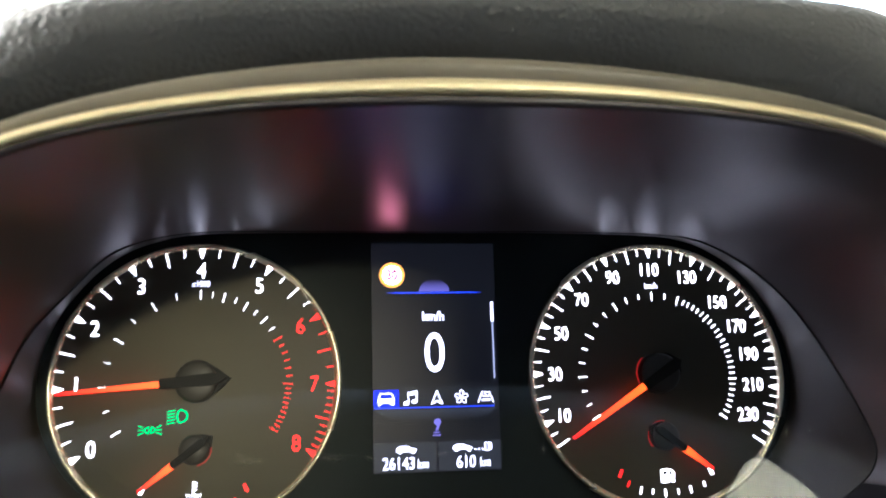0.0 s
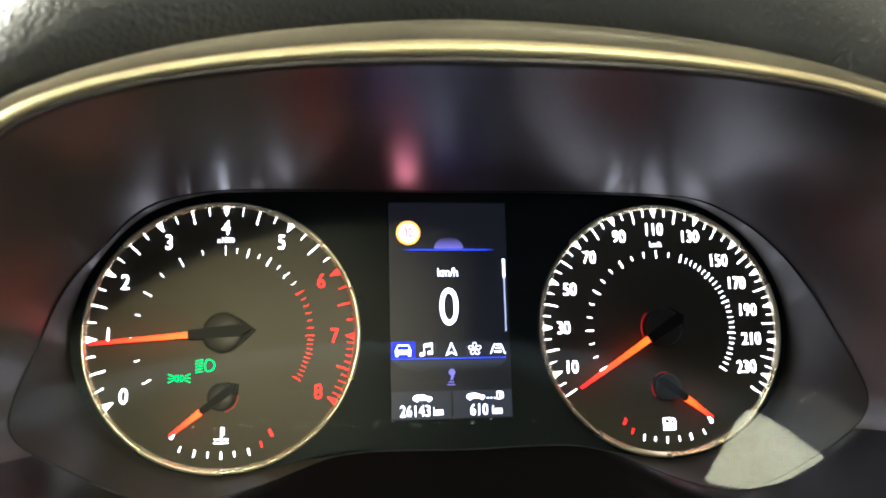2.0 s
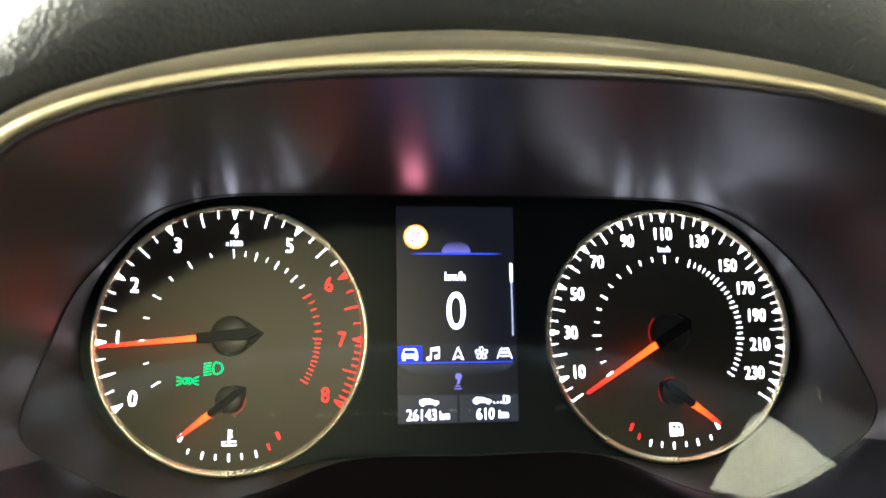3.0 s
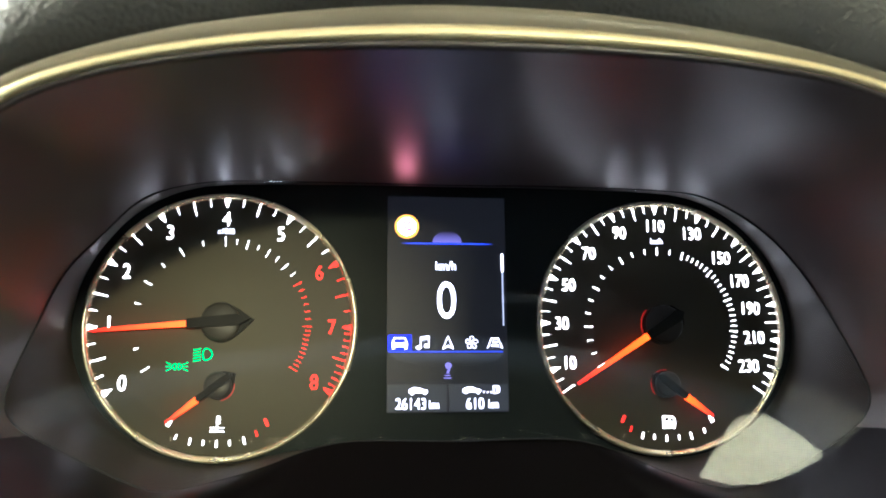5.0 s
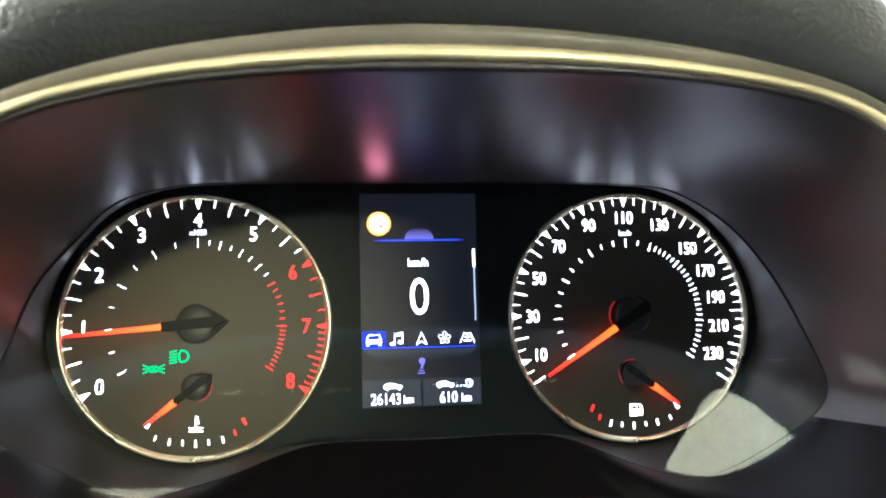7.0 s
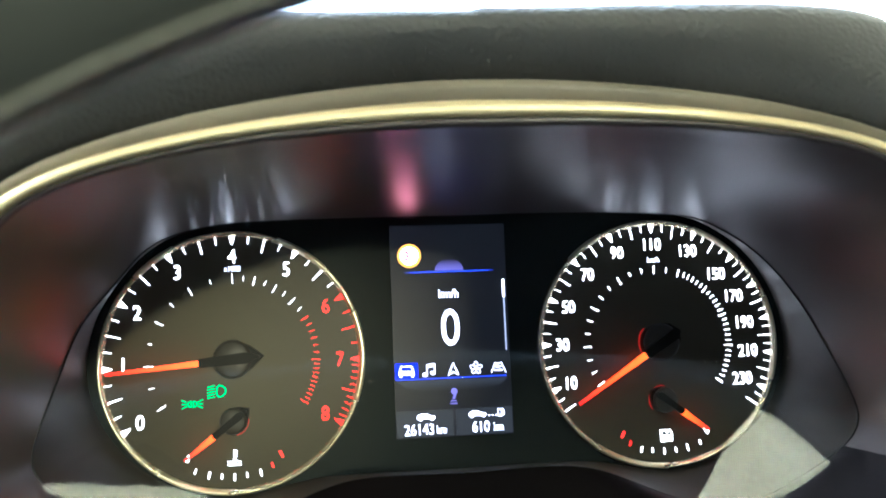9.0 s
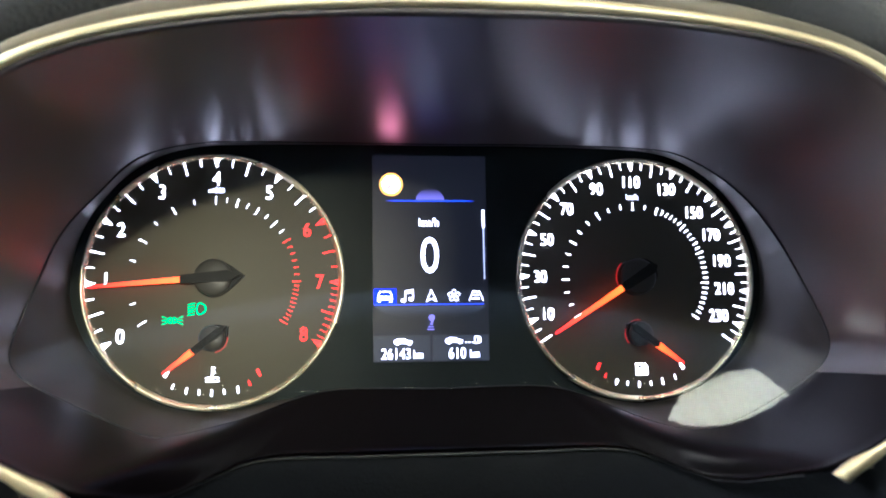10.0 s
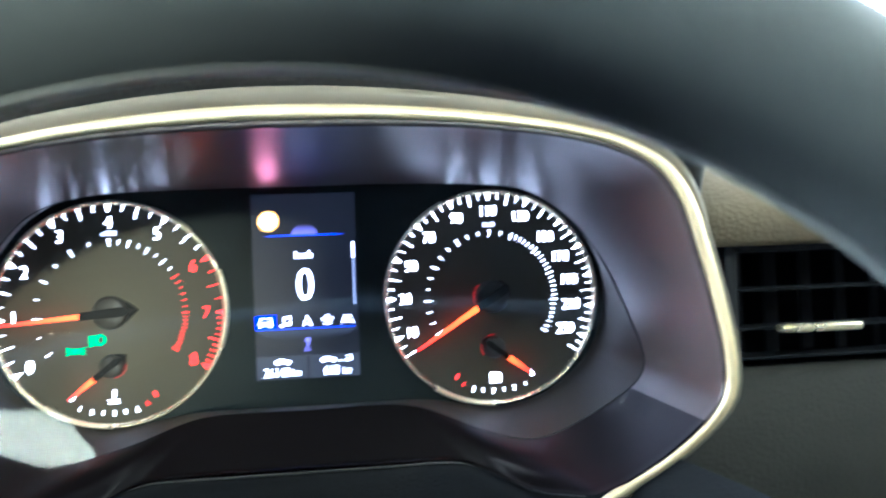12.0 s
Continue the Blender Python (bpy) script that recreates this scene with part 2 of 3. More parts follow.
def polar(half, other=None):
    """A closed outline, given as its right half clockwise from the top, as radius over angle; other: its left half, mirrored."""
    if other:
        right, left = polar(half), polar(other)
        return lambda a: (right if (a + 180) % 360 >= 180 else left)(a)
    pts = [(-half[1][0], half[1][1]), *half, (-half[-2][0], half[-2][1])]
    dense = []
    for p0, p1, p2, p3 in zip(pts, pts[1:], pts[2:], pts[3:]):
        p0, p1, p2, p3 = (np.array(p, float) for p in (p0, p1, p2, p3))
        t0, t1, t2 = (math.sqrt(np.linalg.norm(b - a)) for a, b in ((p0, p1), (p1, p2), (p2, p3)))
        m1 = t1 * ((p1 - p0) / t0 - (p2 - p0) / (t0 + t1) + (p2 - p1) / t1)
        m2 = t1 * ((p2 - p1) / t1 - (p3 - p1) / (t1 + t2) + (p3 - p2) / t2)
        for i in range(24):
            u = i / 24
            dense.append((2 * u**3 - 3 * u**2 + 1) * p1 + (u**3 - 2 * u**2 + u) * m1 + (3 * u**2 - 2 * u**3) * p2 + (u**3 - u**2) * m2)
    dense.append(np.array(half[-1], float))
    ang = np.array([math.degrees(math.atan2(p[0], p[1])) for p in dense])
    rad = np.array([math.hypot(p[0], p[1]) for p in dense])
    ang = np.maximum.accumulate(ang)
    fine = np.linspace(0, 180, 721)
    r = np.interp(fine, ang, rad)
    k = np.exp(-0.5 * (np.arange(-24, 25) * 0.25 / 0.9) ** 2)
    r = np.convolve(np.concatenate([r[24:0:-1], r, r[-2:-26:-1]]), k / k.sum(), "valid")
    return lambda a: float(np.interp(abs((a + 180) % 360 - 180), fine, r))


def on(r, a):
    return (r * math.sin(radians(a)) * MM, r * math.cos(radians(a)) * MM)


def loft(rows, closed):
    """A skin over rows of points, all of one length."""
    bm = bmesh.new()
    grid = [[bm.verts.new(p) for p in row] for row in rows]
    n = len(rows[0])
    for a, b in zip(grid, grid[1:]):
        for i in range(n if closed else n - 1):
            j = (i + 1) % n
            bm.faces.new((a[i], a[j], b[j], b[i]))
    return bm


# ---- outlines of the cluster housing, in millimetres ----
LOWER = [(138.5, 20), (143, 3), (147, -20), (145.5, -33), (128, -49), (110, -59.2), (101, -64.5), (96.5, -69), (92, -71.8), (87, -72.8), (80, -70.3), (73, -66.8), (65, -64), (57, -62.8), (30, -62.5), (0, -62.5)]
MOUTH = polar([(0, 65.9), (32, 65.6), (64, 63.7), (95, 59.5), (113, 54.6), (126, 47), (134, 35)] + LOWER, [(0, 65.9), (32, 64.8), (64, 61.7), (92, 56.6), (112, 50.3), (125, 43), (133, 33)] + LOWER)
THROAT = polar([(0, 56), (40, 56), (86, 55.0)] + [(86 + r * math.sin(radians(a)), r * math.cos(radians(a))) for a, r in ((10, 55), (25, 55), (40, 55), (55, 55), (70, 55), (85, 55), (100, 55), (120, 54), (140, 52.5), (160, 52))] + [(84, -51.5), (66, -48.5), (54, -46.5), (30, -46.5), (0, -46.5)])
BROW_LOW = [(146.5, 30), (149, 5), (153.5, -20), (152, -36), (134, -52), (100, -71), (60, -75), (0, -75)]
BROW = polar([(0, 101), (61, 103), (104, 103), (125, 100), (139, 91), (146, 75), (148, 56)] + BROW_LOW, [(0, 100), (61, 99.5), (90, 97), (110, 95.5), (124, 88.5), (136.5, 76.5), (143, 60)] + BROW_LOW)


# edge of the clear cover, where the inner wall begins
OUTLINE = polar(
    [(0, 53.5), (40, 53.5), (84, 51.4), (98, 49.0), (108, 43.5), (116, 37.0), (124, 27.5), (132, 12.5), (138.5, -6), (143, -20.5), (144.3, -29), (141, -36), (133, -42.5), (122, -49), (107, -56.5), (96, -59.5), (88, -59), (80, -57), (68, -52.5), (53, -46), (40, -43), (0, -43)],
    [(0, 53.5), (40, 53.4), (84, 52.0), (96, 50.0), (104, 47.6), (111, 44), (116, 39.4), (122, 31), (133, 14.8), (139, -4.7), (143.5, -21), (144.5, -30), (141, -36), (128, -43.5), (111, -52.3), (97, -57.5), (84, -55.3), (68, -51.5), (53, -46), (40, -43), (0, -43)],
)
COVER_Z = np.linspace(-0.08, 0.07, 151)
COVER_Y = -0.0105 + np.cumsum((0.20 - 0.05 / (1 + np.exp((COVER_Z + 0.004) / 0.0015)))[::-1])[::-1] * -0.001 + 0.2 * 0.021


def cover_y(x, z):
    """Depth of the clear cover's face, curved both ways (metres)."""
    return float(np.interp(z, COVER_Z, COVER_Y)) - 0.62 * x * x - 7.0 * x**4


def cover_edge(a):
    x, z = on(OUTLINE(a), a)
    return (x, cover_y(x, z), z)


def mouth_y(a):
    a = abs((a + 180) % 360 - 180)
    return float(np.interp(a, [0, 118, 122.5, 125.5, 128, 130, 131.5, 134.5, 180], [-108, -108, -102, -81, -69, -60, -53, -46, -45]))


def lip(a):
    """Width of the dark lip between the inner wall and the bright edging."""
    return float(np.interp(abs((a + 180) % 360 - 180), [0, 60, 100, 124], [2.7, 2.7, 1.2, 0.0]))


def tunnel_point(a, s):
    """A point of the housing's inner wall: s runs from the edge of the cover (0) to the mouth (1)."""
    p, (x, z) = cover_edge(a), on(MOUTH(a) - lip(a), a)
    return tuple(u + (v - u) * s for u, v in zip(p, (x, mouth_y(a) * MM, z)))


ANGLES = [i * 1.0 for i in range(360)]

# ---- the cluster housing: inner wall, bright trim, brow ----
hood = thing("instrument_hood", "black moulded instrument hood with satin bright edging", "instrument hood")
rows = [[tunnel_point(a, s / 16) for a in ANGLES] for s in range(17)]
rows += [[(*on(MOUTH(a) + d * (lip(a) + 0.3), a)[:1], (mouth_y(a) + dy) * MM, on(MOUTH(a) + d * (lip(a) + 0.3), a)[1]) for a in ANGLES] for d, dy in ((-0.9, -1.2), (-0.5, -1.5), (-0.1, -1.3), (0.15, 0.5), (0.2, 6))]
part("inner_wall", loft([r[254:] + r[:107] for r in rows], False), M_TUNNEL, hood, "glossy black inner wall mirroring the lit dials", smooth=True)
# same wall continued, with its shade painted as a darker plastic
part("lower_wall", loft([r[106:255] for r in rows], False), M_TUNNEL_SHADE, hood, "lower wall in a darkened copy of the same plastic", smooth=True)

TRIM_A = [-123.0 + i * 1.5 for i in range(165)]
rows = []
for d, y in ((0.0, -106.5), (0.0, -108.4), (0.2, -109.2), (0.7, -109.9), (1.5, -110.3), (2.5, -110.5), (3.6, -110.3), (4.5, -109.8), (5.0, -109.1), (5.2, -108.2), (5.2, -106.5)):
    rows.append([(*on(MOUTH(a) + d, a)[:1], (y + 0.3 * d - 0.3) * MM, on(MOUTH(a) + d, a)[1]) for a in TRIM_A])
bm = loft(rows + rows[:1], False)
bmesh.ops.remove_doubles(bm, verts=bm.verts, dist=1e-6)
bmesh.ops.holes_fill(bm, edges=[e for e in bm.edges if e.is_boundary], sides=0)
part("bright_trim", bm, M_TRIM, hood, "satin silver edging strip", smooth=True)

BROW_A = [-120.0 + i * 2.0 for i in range(121)]


def band_out(a):
    return float(np.interp(abs(a), [0, 50, 66, 80, 180], [7.0, 7.4, 5.6, 2.4, 0.9]))


rows = []
for f, y in ((-0.2, -106), (0.0, -107.2), (0.5, -107.8), (0.9, -107), (1.0, -104), (1.0, -96)):
    rows.append([(*on(MOUTH(a) + 4.85 + band_out(a) * f, a)[:1], y * MM, on(MOUTH(a) + 4.85 + band_out(a) * f, a)[1]) for a in BROW_A])
part("brow_band", loft(rows, False), M_BAND, hood, "smooth dark grey band above the edging", smooth=True)
rows = []
for f, y in ((-0.02, -90), (0.0, -98), (0.05, -101), (0.2, -104.5), (0.4, -107.5), (0.58, -108.5), (0.74, -107), (0.87, -104.5), (0.96, -100.5), (1.02, -95), (1.15, -84), (1.32, -66), (1.42, -42), (1.46, 0), (1.4, 80), (1.2, 160)):
    row = []
    for a in BROW_A:
        inner = MOUTH(a) + 4.85 + band_out(a)
        outer = max(BROW(a), inner + 1.0)
        crest = float(np.interp(abs(a), [0, 40, 62, 90, 120], [0.74, 0.64, 0.36, 0.34, 0.5]))
        g = f * crest / 0.58 if f <= 0.58 else f if f > 1 else crest + (f - 0.58) / 0.42 * (1 - crest)
        x, z = on(inner + (outer - inner) * g, a)
        push = (1 - min(1.0, max(0.0, (outer - inner) / 12.0)))
        row.append((x, (y + 12 * push * (1 if y < -94 else 0)) * MM, z))
    rows.append(row)
part("padded_brow", loft(rows, False), M_PAD, hood, "grained soft-touch padding", smooth=True)

# ---- the instrument cluster ----
cluster = thing("instrument_cluster", "lit car instrument cluster with two round dials and a screen", "instrument cluster")
bm = bmesh.new()
slab(bm, [(p[0] / MM, p[1] / MM) for p in (on(THROAT(a) + 1.5, a) for a in ANGLES)], 0.004, 0.0034)
part("panel", bm, M_PANEL, cluster, "matt black dial panel")
edge = [cover_edge(a) for a in ANGLES]
rows = [[(x, 0.003, z) for x, z in (on(THROAT(a), a) for a in ANGLES)]]
for f in (0.0, 0.12, 0.3, 0.55, 0.8, 1.0):
    rows.append([(p[0] + (x - p[0]) * (1 - f), 0.0003 + (p[1] + 0.0008 - 0.0003) * (1 - math.cos(f * math.pi / 2)) ** 0.8, p[2] + (z - p[2]) * (1 - f)) for p, (x, z) in ((p, on(THROAT(a), a)) for p, a in zip(edge, ANGLES))])
part("recess_wall", loft(rows, True), M_RECESS, cluster, "dark flared recess wall behind the cover", smooth=True)

# clear cover
rows = []
for k in range(1, 25):
    f = k / 24
    rows.append([(p[0] * f, cover_y(p[0] * f, p[2] * f) if k < 24 else p[1], p[2] * f) for p in edge])
bm = loft(rows, True)
bm.verts.ensure_lookup_table()
bm.faces.new([bm.verts[i] for i in range(len(ANGLES))])
cover = part("clear_cover", bm, M_COVER, cluster, "clear curved plastic cover with reflections", smooth=True)
cover.visible_shadow = False
# facets added before the cover; the bright reflection's outline is their shape
FACET_TOP = ((77, -57), (80, -53.5), (89, -43.5), (98, -33.5), (107, -27), (116, -24), (126, -25.5), (134, -31), (139, -35.5), (143, -39))
for side in (-1, 1):
    low_edge = sorted((side * p[0] / MM, p[2] / MM) for p in edge if side * p[0] > 0.03 and p[2] < -0.0295)
    cols = []
    for i in range(37):
        x = 71.5 + i * 2
        top = float(np.interp(x, *zip(*FACET_TOP)))
        foot = float(np.interp(x, *zip(*low_edge)))
        foot += 0.32 * (-23.5 - foot) * (-foot - 17) / 275
        if foot > top - 0.4:
            continue
        zs = [top + (foot - top) * k / 10 for k in range(11)]
        cols.append([(side * x * MM, cover_y(x * MM, -0.0235) - 0.0004 - 0.47 * (-23.5 - z) * MM, z * MM) for z in zs])
    ob = part("reflection_facet", loft(cols, False), M_COVER, cluster, "added clear facet shaped like the bright corner reflection", smooth=True)
    ob.visible_shadow = False
rows = []
for k in range(6):
    t = 2 * math.pi * k / 6
    rows.append([(p[0] * (1 + 0.0042 * math.cos(t)), p[1] - 0.0003 + 0.0005 * math.sin(t), p[2] * (1 + 0.0042 * math.cos(t))) for p in edge])
part("cover_gasket", loft(rows + rows[:1], True), M_BLACK, cluster, "thin black seal round the cover", smooth=True)

Y_MARK = -0.0006


def tick_mesh(r0, r1, w0, w1, mat, name):
    bm = bmesh.new()
    slab(bm, [(-w0 / 2, r0), (w0 / 2, r0), (w1 / 2, r1), (-w1 / 2, r1)], 0.0)
    me = bpy.data.meshes.new(name)
    bmesh.ops.recalc_face_normals(bm, faces=bm.faces)
    bm.to_mesh(me)
    bm.free()
    me.materials.append(mat)
    return me


T_LONG = {m: tick_mesh(43.6, 48.7, 0.32, 0.36, m, "tick_mark") for m in (M_WHITE, M_RED)}
T_SHORT = {m: tick_mesh(46.0, 48.9, 0.23, 0.26, m, "tick_mark") for m in (M_WHITE, M_RED)}
T_FINE = tick_mesh(46.2, 48.9, 0.22, 0.26, M_RED, "tick_mark")
T_IN_FINE = tick_mesh(31.2, 33.2, 0.18, 0.18, M_RED, "inner_tick")
T_TRI = {m: tick_mesh(45.4, 48.9, 0.2, 2.3, m, "triangle_mark") for m in (M_WHITE, M_RED)}
T_IN_L = {m: tick_mesh(30.2, 33.6, 0.18, 0.20, m, "inner_tick") for m in (M_WHITE, M_RED)}
T_IN_S = {m: tick_mesh(31.2, 33.2, 0.15, 0.15, m, "inner_tick") for m in (M_WHITE, M_RED)}
T_SP_L = tick_mesh(28.4, 31.6, 0.29, 0.31, M_WHITE, "inner_tick")
T_SP_S = tick_mesh(29.2, 31.2, 0.26, 0.26, M_WHITE, "inner_tick")
T_GAUGE = tick_mesh(42.9, 45.4, 0.48, 0.48, M_WHITE, "gauge_tick")
T_GAUGE_S = tick_mesh(43.0, 44.9, 0.38, 0.38, M_WHITE, "gauge_tick")
T_GAUGE_R = tick_mesh(39.3, 42.0, 0.8, 0.8, M_RED, "gauge_tick")
T_GAUGE_RS = tick_mesh(42.0, 44.0, 0.45, 0.45, M_RED, "gauge_tick")


def dial(name, cx, label):
    """Dial face with its bright ring; marks are set on it afterwards."""
    bm = bmesh.new()
    disc(bm, 0, 0, 49.2, -0.0002, n=96, depth=0.0004)
    face = part(name, bm, M_FACE, cluster, label)
    face.location = (cx * MM, 0, 0)
    ring = []
    for r, y in ((48.6, 0.0), (48.65, -0.9), (49.0, -1.6), (49.7, -2.3), (50.3, -2.5), (50.8, -2.0), (51.1, -0.8), (51.1, 0.6)):
        ring.append([(r * MM * math.sin(radians(i * 3)), y * MM, r * MM * math.cos(radians(i * 3))) for i in range(120)])
    part("dial_ring", loft(ring, True), M_RING, face, "thin satin metal ring", smooth=True)
    return face


def put(face, me, a):
    return share(me.name, me, face, Matrix.Translation((0, Y_MARK, 0)) @ Matrix.Rotation(radians(a), 4, "Y"))


def needle(face, cx, cz, a, r0, r1, w0, w1, hub_r, tail):
    """A lit needle on a black domed hub with a pointed tail."""
    bm = bmesh.new()
    pts = [(-w0 / 2, r0), (w0 / 2, r0), (w1 / 2, r1), (-w1 / 2, r1)]
    slab(bm, pts, -0.0052, 0.0009)
    nd = part("needle", bm, M_NEEDLE, face, "glowing orange-red needle")
    nd.matrix_basis = Matrix.Translation((cx * MM, 0, cz * MM)) @ Matrix.Rotation(radians(a), 4, "Y")
    turn = Matrix.Translation((cx * MM, 0, cz * MM)) @ Matrix.Rotation(radians(a), 4, "Y")
    b = hub_r
    base = [(b * math.sin(radians(t)), b * math.cos(radians(t))) for t in range(-118, 119, 12)]
    base += [(0.52 * b, -0.98 * b), (0.0, -tail), (-0.52 * b, -0.98 * b)]
    skirt = part("hub_skirt", slab(bmesh.new(), base, 0.0, 0.0030), M_ARM, face, "black pointed hub skirt")
    skirt.matrix_basis = turn
    rows = []
    for r, y in ((0.96, -0.0028), (0.96, -0.0040), (0.92, -0.0046), (0.8, -0.0051), (0.4, -0.0055), (0.02, -0.0056)):
        rows.append([(r * b * MM * math.sin(radians(i * 10)), y, r * b * MM * math.cos(radians(i * 10))) for i in range(36)])
    hub = part("hub", loft(rows, True), M_HUB, face, "dark grey domed hub", smooth=True)
    hub.location = (cx * MM, 0, cz * MM)
    bm = bmesh.new()
    slab(bm, [(-0.23 * b, r0 + 0.6), (0.23 * b, r0 + 0.6), (0.27 * b, 0), (0.30 * b, -0.8 * b), (0.0, -tail * 0.94), (-0.30 * b, -0.8 * b), (-0.27 * b, 0)], -0.0046, 0.0024)
    bmesh.ops.bevel(bm, geom=list(bm.edges), offset=0.0004, segments=2, affect="EDGES")
    arm = part("needle_arm", bm, M_ARM, face, "black needle carrier")
    arm.matrix_basis = turn


# tachometer
tacho = dial("tachometer", -86, "black rev counter face with white figures")
for i in range(9):
    a = (i - 4) * 30.5
    put(tacho, T_TRI[M_RED if i >= 6 else M_WHITE], a)
    x, z = 41.3 * math.sin(radians(a)), 41.3 * math.cos(radians(a)) - (0.4 if i in (3, 4, 5) else -1.2 if i == 1 else 0)
    lettering("figure", str(i), 5.6, M_RED if i >= 6 else M_WHITE, tacho, x, z, Y_MARK - 0.0002, 0.84, -0.014 if i >= 6 else -0.008)
    n = 10 if i == 7 else 4
    for k in range(1, n if i < 8 else 0):
        put(tacho, T_FINE if n == 10 and k != 5 else (T_LONG if 2 * k == n else T_SHORT)[M_RED if i >= 6 else M_WHITE], a + 30.5 * k / n)
for i in range(8):
    b = -122 + i * 30.5
    if i < 4:
        put(tacho, T_IN_L[M_WHITE], b)
        put(tacho, T_IN_S[M_WHITE], b + 15.25)
    else:
        n = 4 if i < 6 else 6 if i == 6 else 10
        for k in range(n):
            put(tacho, T_IN_FINE if n > 4 and k else (T_IN_L if k in (0, 2) else T_IN_S)[M_RED if i >= 6 else M_WHITE], b + 30.5 * k / n)
put(tacho, T_IN_L[M_RED], 122)
lettering("scale_note", "x1000", 2.1, M_TEXT, tacho, 0, 36.0, Y_MARK - 0.0002, 0.85, 0.0)
needle(tacho, 0, 0.6, -94.5, 11.5, 46.5, 2.2, 0.9, 7.6, 12.0)
needle(tacho, 0, -23, -127.5, 8.2, 22.0, 2.4, 0.8, 5.2, 7.5)
for i, a in enumerate((-160.5, -167.5, -173.8, 180, 173.8, 167.0)):
    put(tacho, T_GAUGE_S if i in (0, 2, 4) else T_GAUGE, a)
put(tacho, tick_mesh(39.0, 41.6, 1.1, 1.1, M_WHITE, "gauge_tick"), -154.5)
put(tacho, T_GAUGE_RS, 160.5)
put(tacho, T_GAUGE_R, 154)
bm = bmesh.new()
slab(bm, [(-0.17, -38.6), (0.17, -38.6), (0.17, -34.0), (-0.17, -34.0)], Y_MARK)
for z in (-34.4, -35.5, -36.6):
    slab(bm, [(0.15, z - 0.12), (1.1, z - 0.12), (1.1, z + 0.12), (0.15, z + 0.12)], Y_MARK)
disc(bm, 0, -38.4, 0.5, Y_MARK, n=14)
for s in (-1, 1):
    stroke(bm, [(s * (1.0 + i * 0.3), -38.4 + 0.2 * math.sin(i * 1.6)) for i in range(6)], 0.19, Y_MARK)
stroke(bm, [((i - 10) * 0.25, -39.6 + 0.2 * math.sin(i * 1.6)) for i in range(21)], 0.19, Y_MARK)
part("coolant_symbol", bm, M_WHITE, tacho, "white coolant temperature symbol")
bm = bmesh.new()
stroke(bm, [(-5.6, -9.2)] + circle_pts(-5.6, -11.4, 2.6, 10, 2.2, 0, 180) + [(-5.6, -13.6), (-6.2, -13.0), (-6.5, -11.4), (-6.2, -9.8)], 0.5, Y_MARK, True)
for k in range(5):
    z = -9.3 - k * 1.05
    stroke(bm, [(-9.8, z - 0.45), (-7.3, z)], 0.42, Y_MARK)
part("headlamp_telltale", bm, M_GREEN, tacho, "green dipped beam lamp symbol")
bm = bmesh.new()
for s in (-1, 1):
    stroke(bm, [(-15.6 + s * 0.45, -14.8)] + [(-15.6 + s * (0.45 + 1.25 * math.sin(radians(t))), -15.9 + 1.1 * math.cos(radians(t))) for t in range(0, 181, 30)], 0.38, Y_MARK, True)
    for t in (-0.8, 0.0, 0.8):
        stroke(bm, [(-15.6 + s * 2.2, -15.9 + t), (-15.6 + s * 3.9, -15.9 + t * 1.9)], 0.38, Y_MARK)
part("side_light_telltale", bm, M_GREEN, tacho, "green side lights lamp symbol")

# speedometer
speedo = dial("speedometer", 86, "black speedometer face with white figures")


def speed_angle(v):
    return (v - 110) * 22.3 / 20 if v <= 150 else 44.6 + (v - 150) * 17.6 / 20


for v in range(10, 231, 20):
    a = speed_angle(v)
    put(speedo, T_TRI[M_WHITE], a)
    r = 40.6 if v < 150 else 38.6
    lettering("figure", str(v), 5.0, M_WHITE, speedo, r * math.sin(radians(a)), r * math.cos(radians(a)), Y_MARK - 0.0002, 0.80, -0.010)
for v in range(5, 240, 5):
    if v % 20 != 10:
        put(speedo, (T_LONG if v % 20 == 0 else T_SHORT)[M_WHITE], speed_angle(v))
put(speedo, T_LONG[M_WHITE], -122.6)
put(speedo, T_LONG[M_WHITE], 124)
for i in range(13):
    put(speedo, T_SP_L if i % 3 == 0 else T_SP_S, -122 + i * (122 / 12))
for i, a in enumerate([10.1, 20.2] + [25.0 + 4.1 * k for k in range(24)]):
    put(speedo, T_SP_L if i in (1, 7, 13, 19) else T_SP_S, a)
put(speedo, T_SP_L, 124)
lettering("scale_note", "km/h", 2.3, M_TEXT, speedo, 0, 34.2, Y_MARK - 0.0002, 0.8, 0.0)
needle(speedo, 0, 0, -122.5, 8.4, 43.0, 2.6, 0.9, 7.8, 9.5)
needle(speedo, 0, -23.5, 127.0, 7.5, 20.5, 2.6, 1.0, 5.2, 6.5)
for i, a in enumerate((160.5, 168, 174.5, -179, -172.5, -166.5)):
    put(speedo, T_GAUGE_S if i in (0, 2, 4) else T_GAUGE, a)
put(speedo, tick_mesh(39.6, 42.2, 1.1, 1.1, M_WHITE, "gauge_tick"), 154.3)
put(speedo, T_GAUGE_RS, -159.8)
put(speedo, T_GAUGE_R, -154.2)
bm = bmesh.new()
slab(bm, [(-2.0, -40.4), (1.0, -40.4), (1.0, -35.6), (-2.0, -35.6)], Y_MARK)
stroke(bm, [(1.0, -38.0), (1.9, -38.2), (1.9, -39.8), (2.5, -40.2), (2.8, -39.6), (2.8, -37.0), (1.9, -35.9)], 0.5, Y_MARK)
part("fuel_symbol", bm, M_WHITE, speedo, "white fuel pump symbol")
bm = bmesh.new()
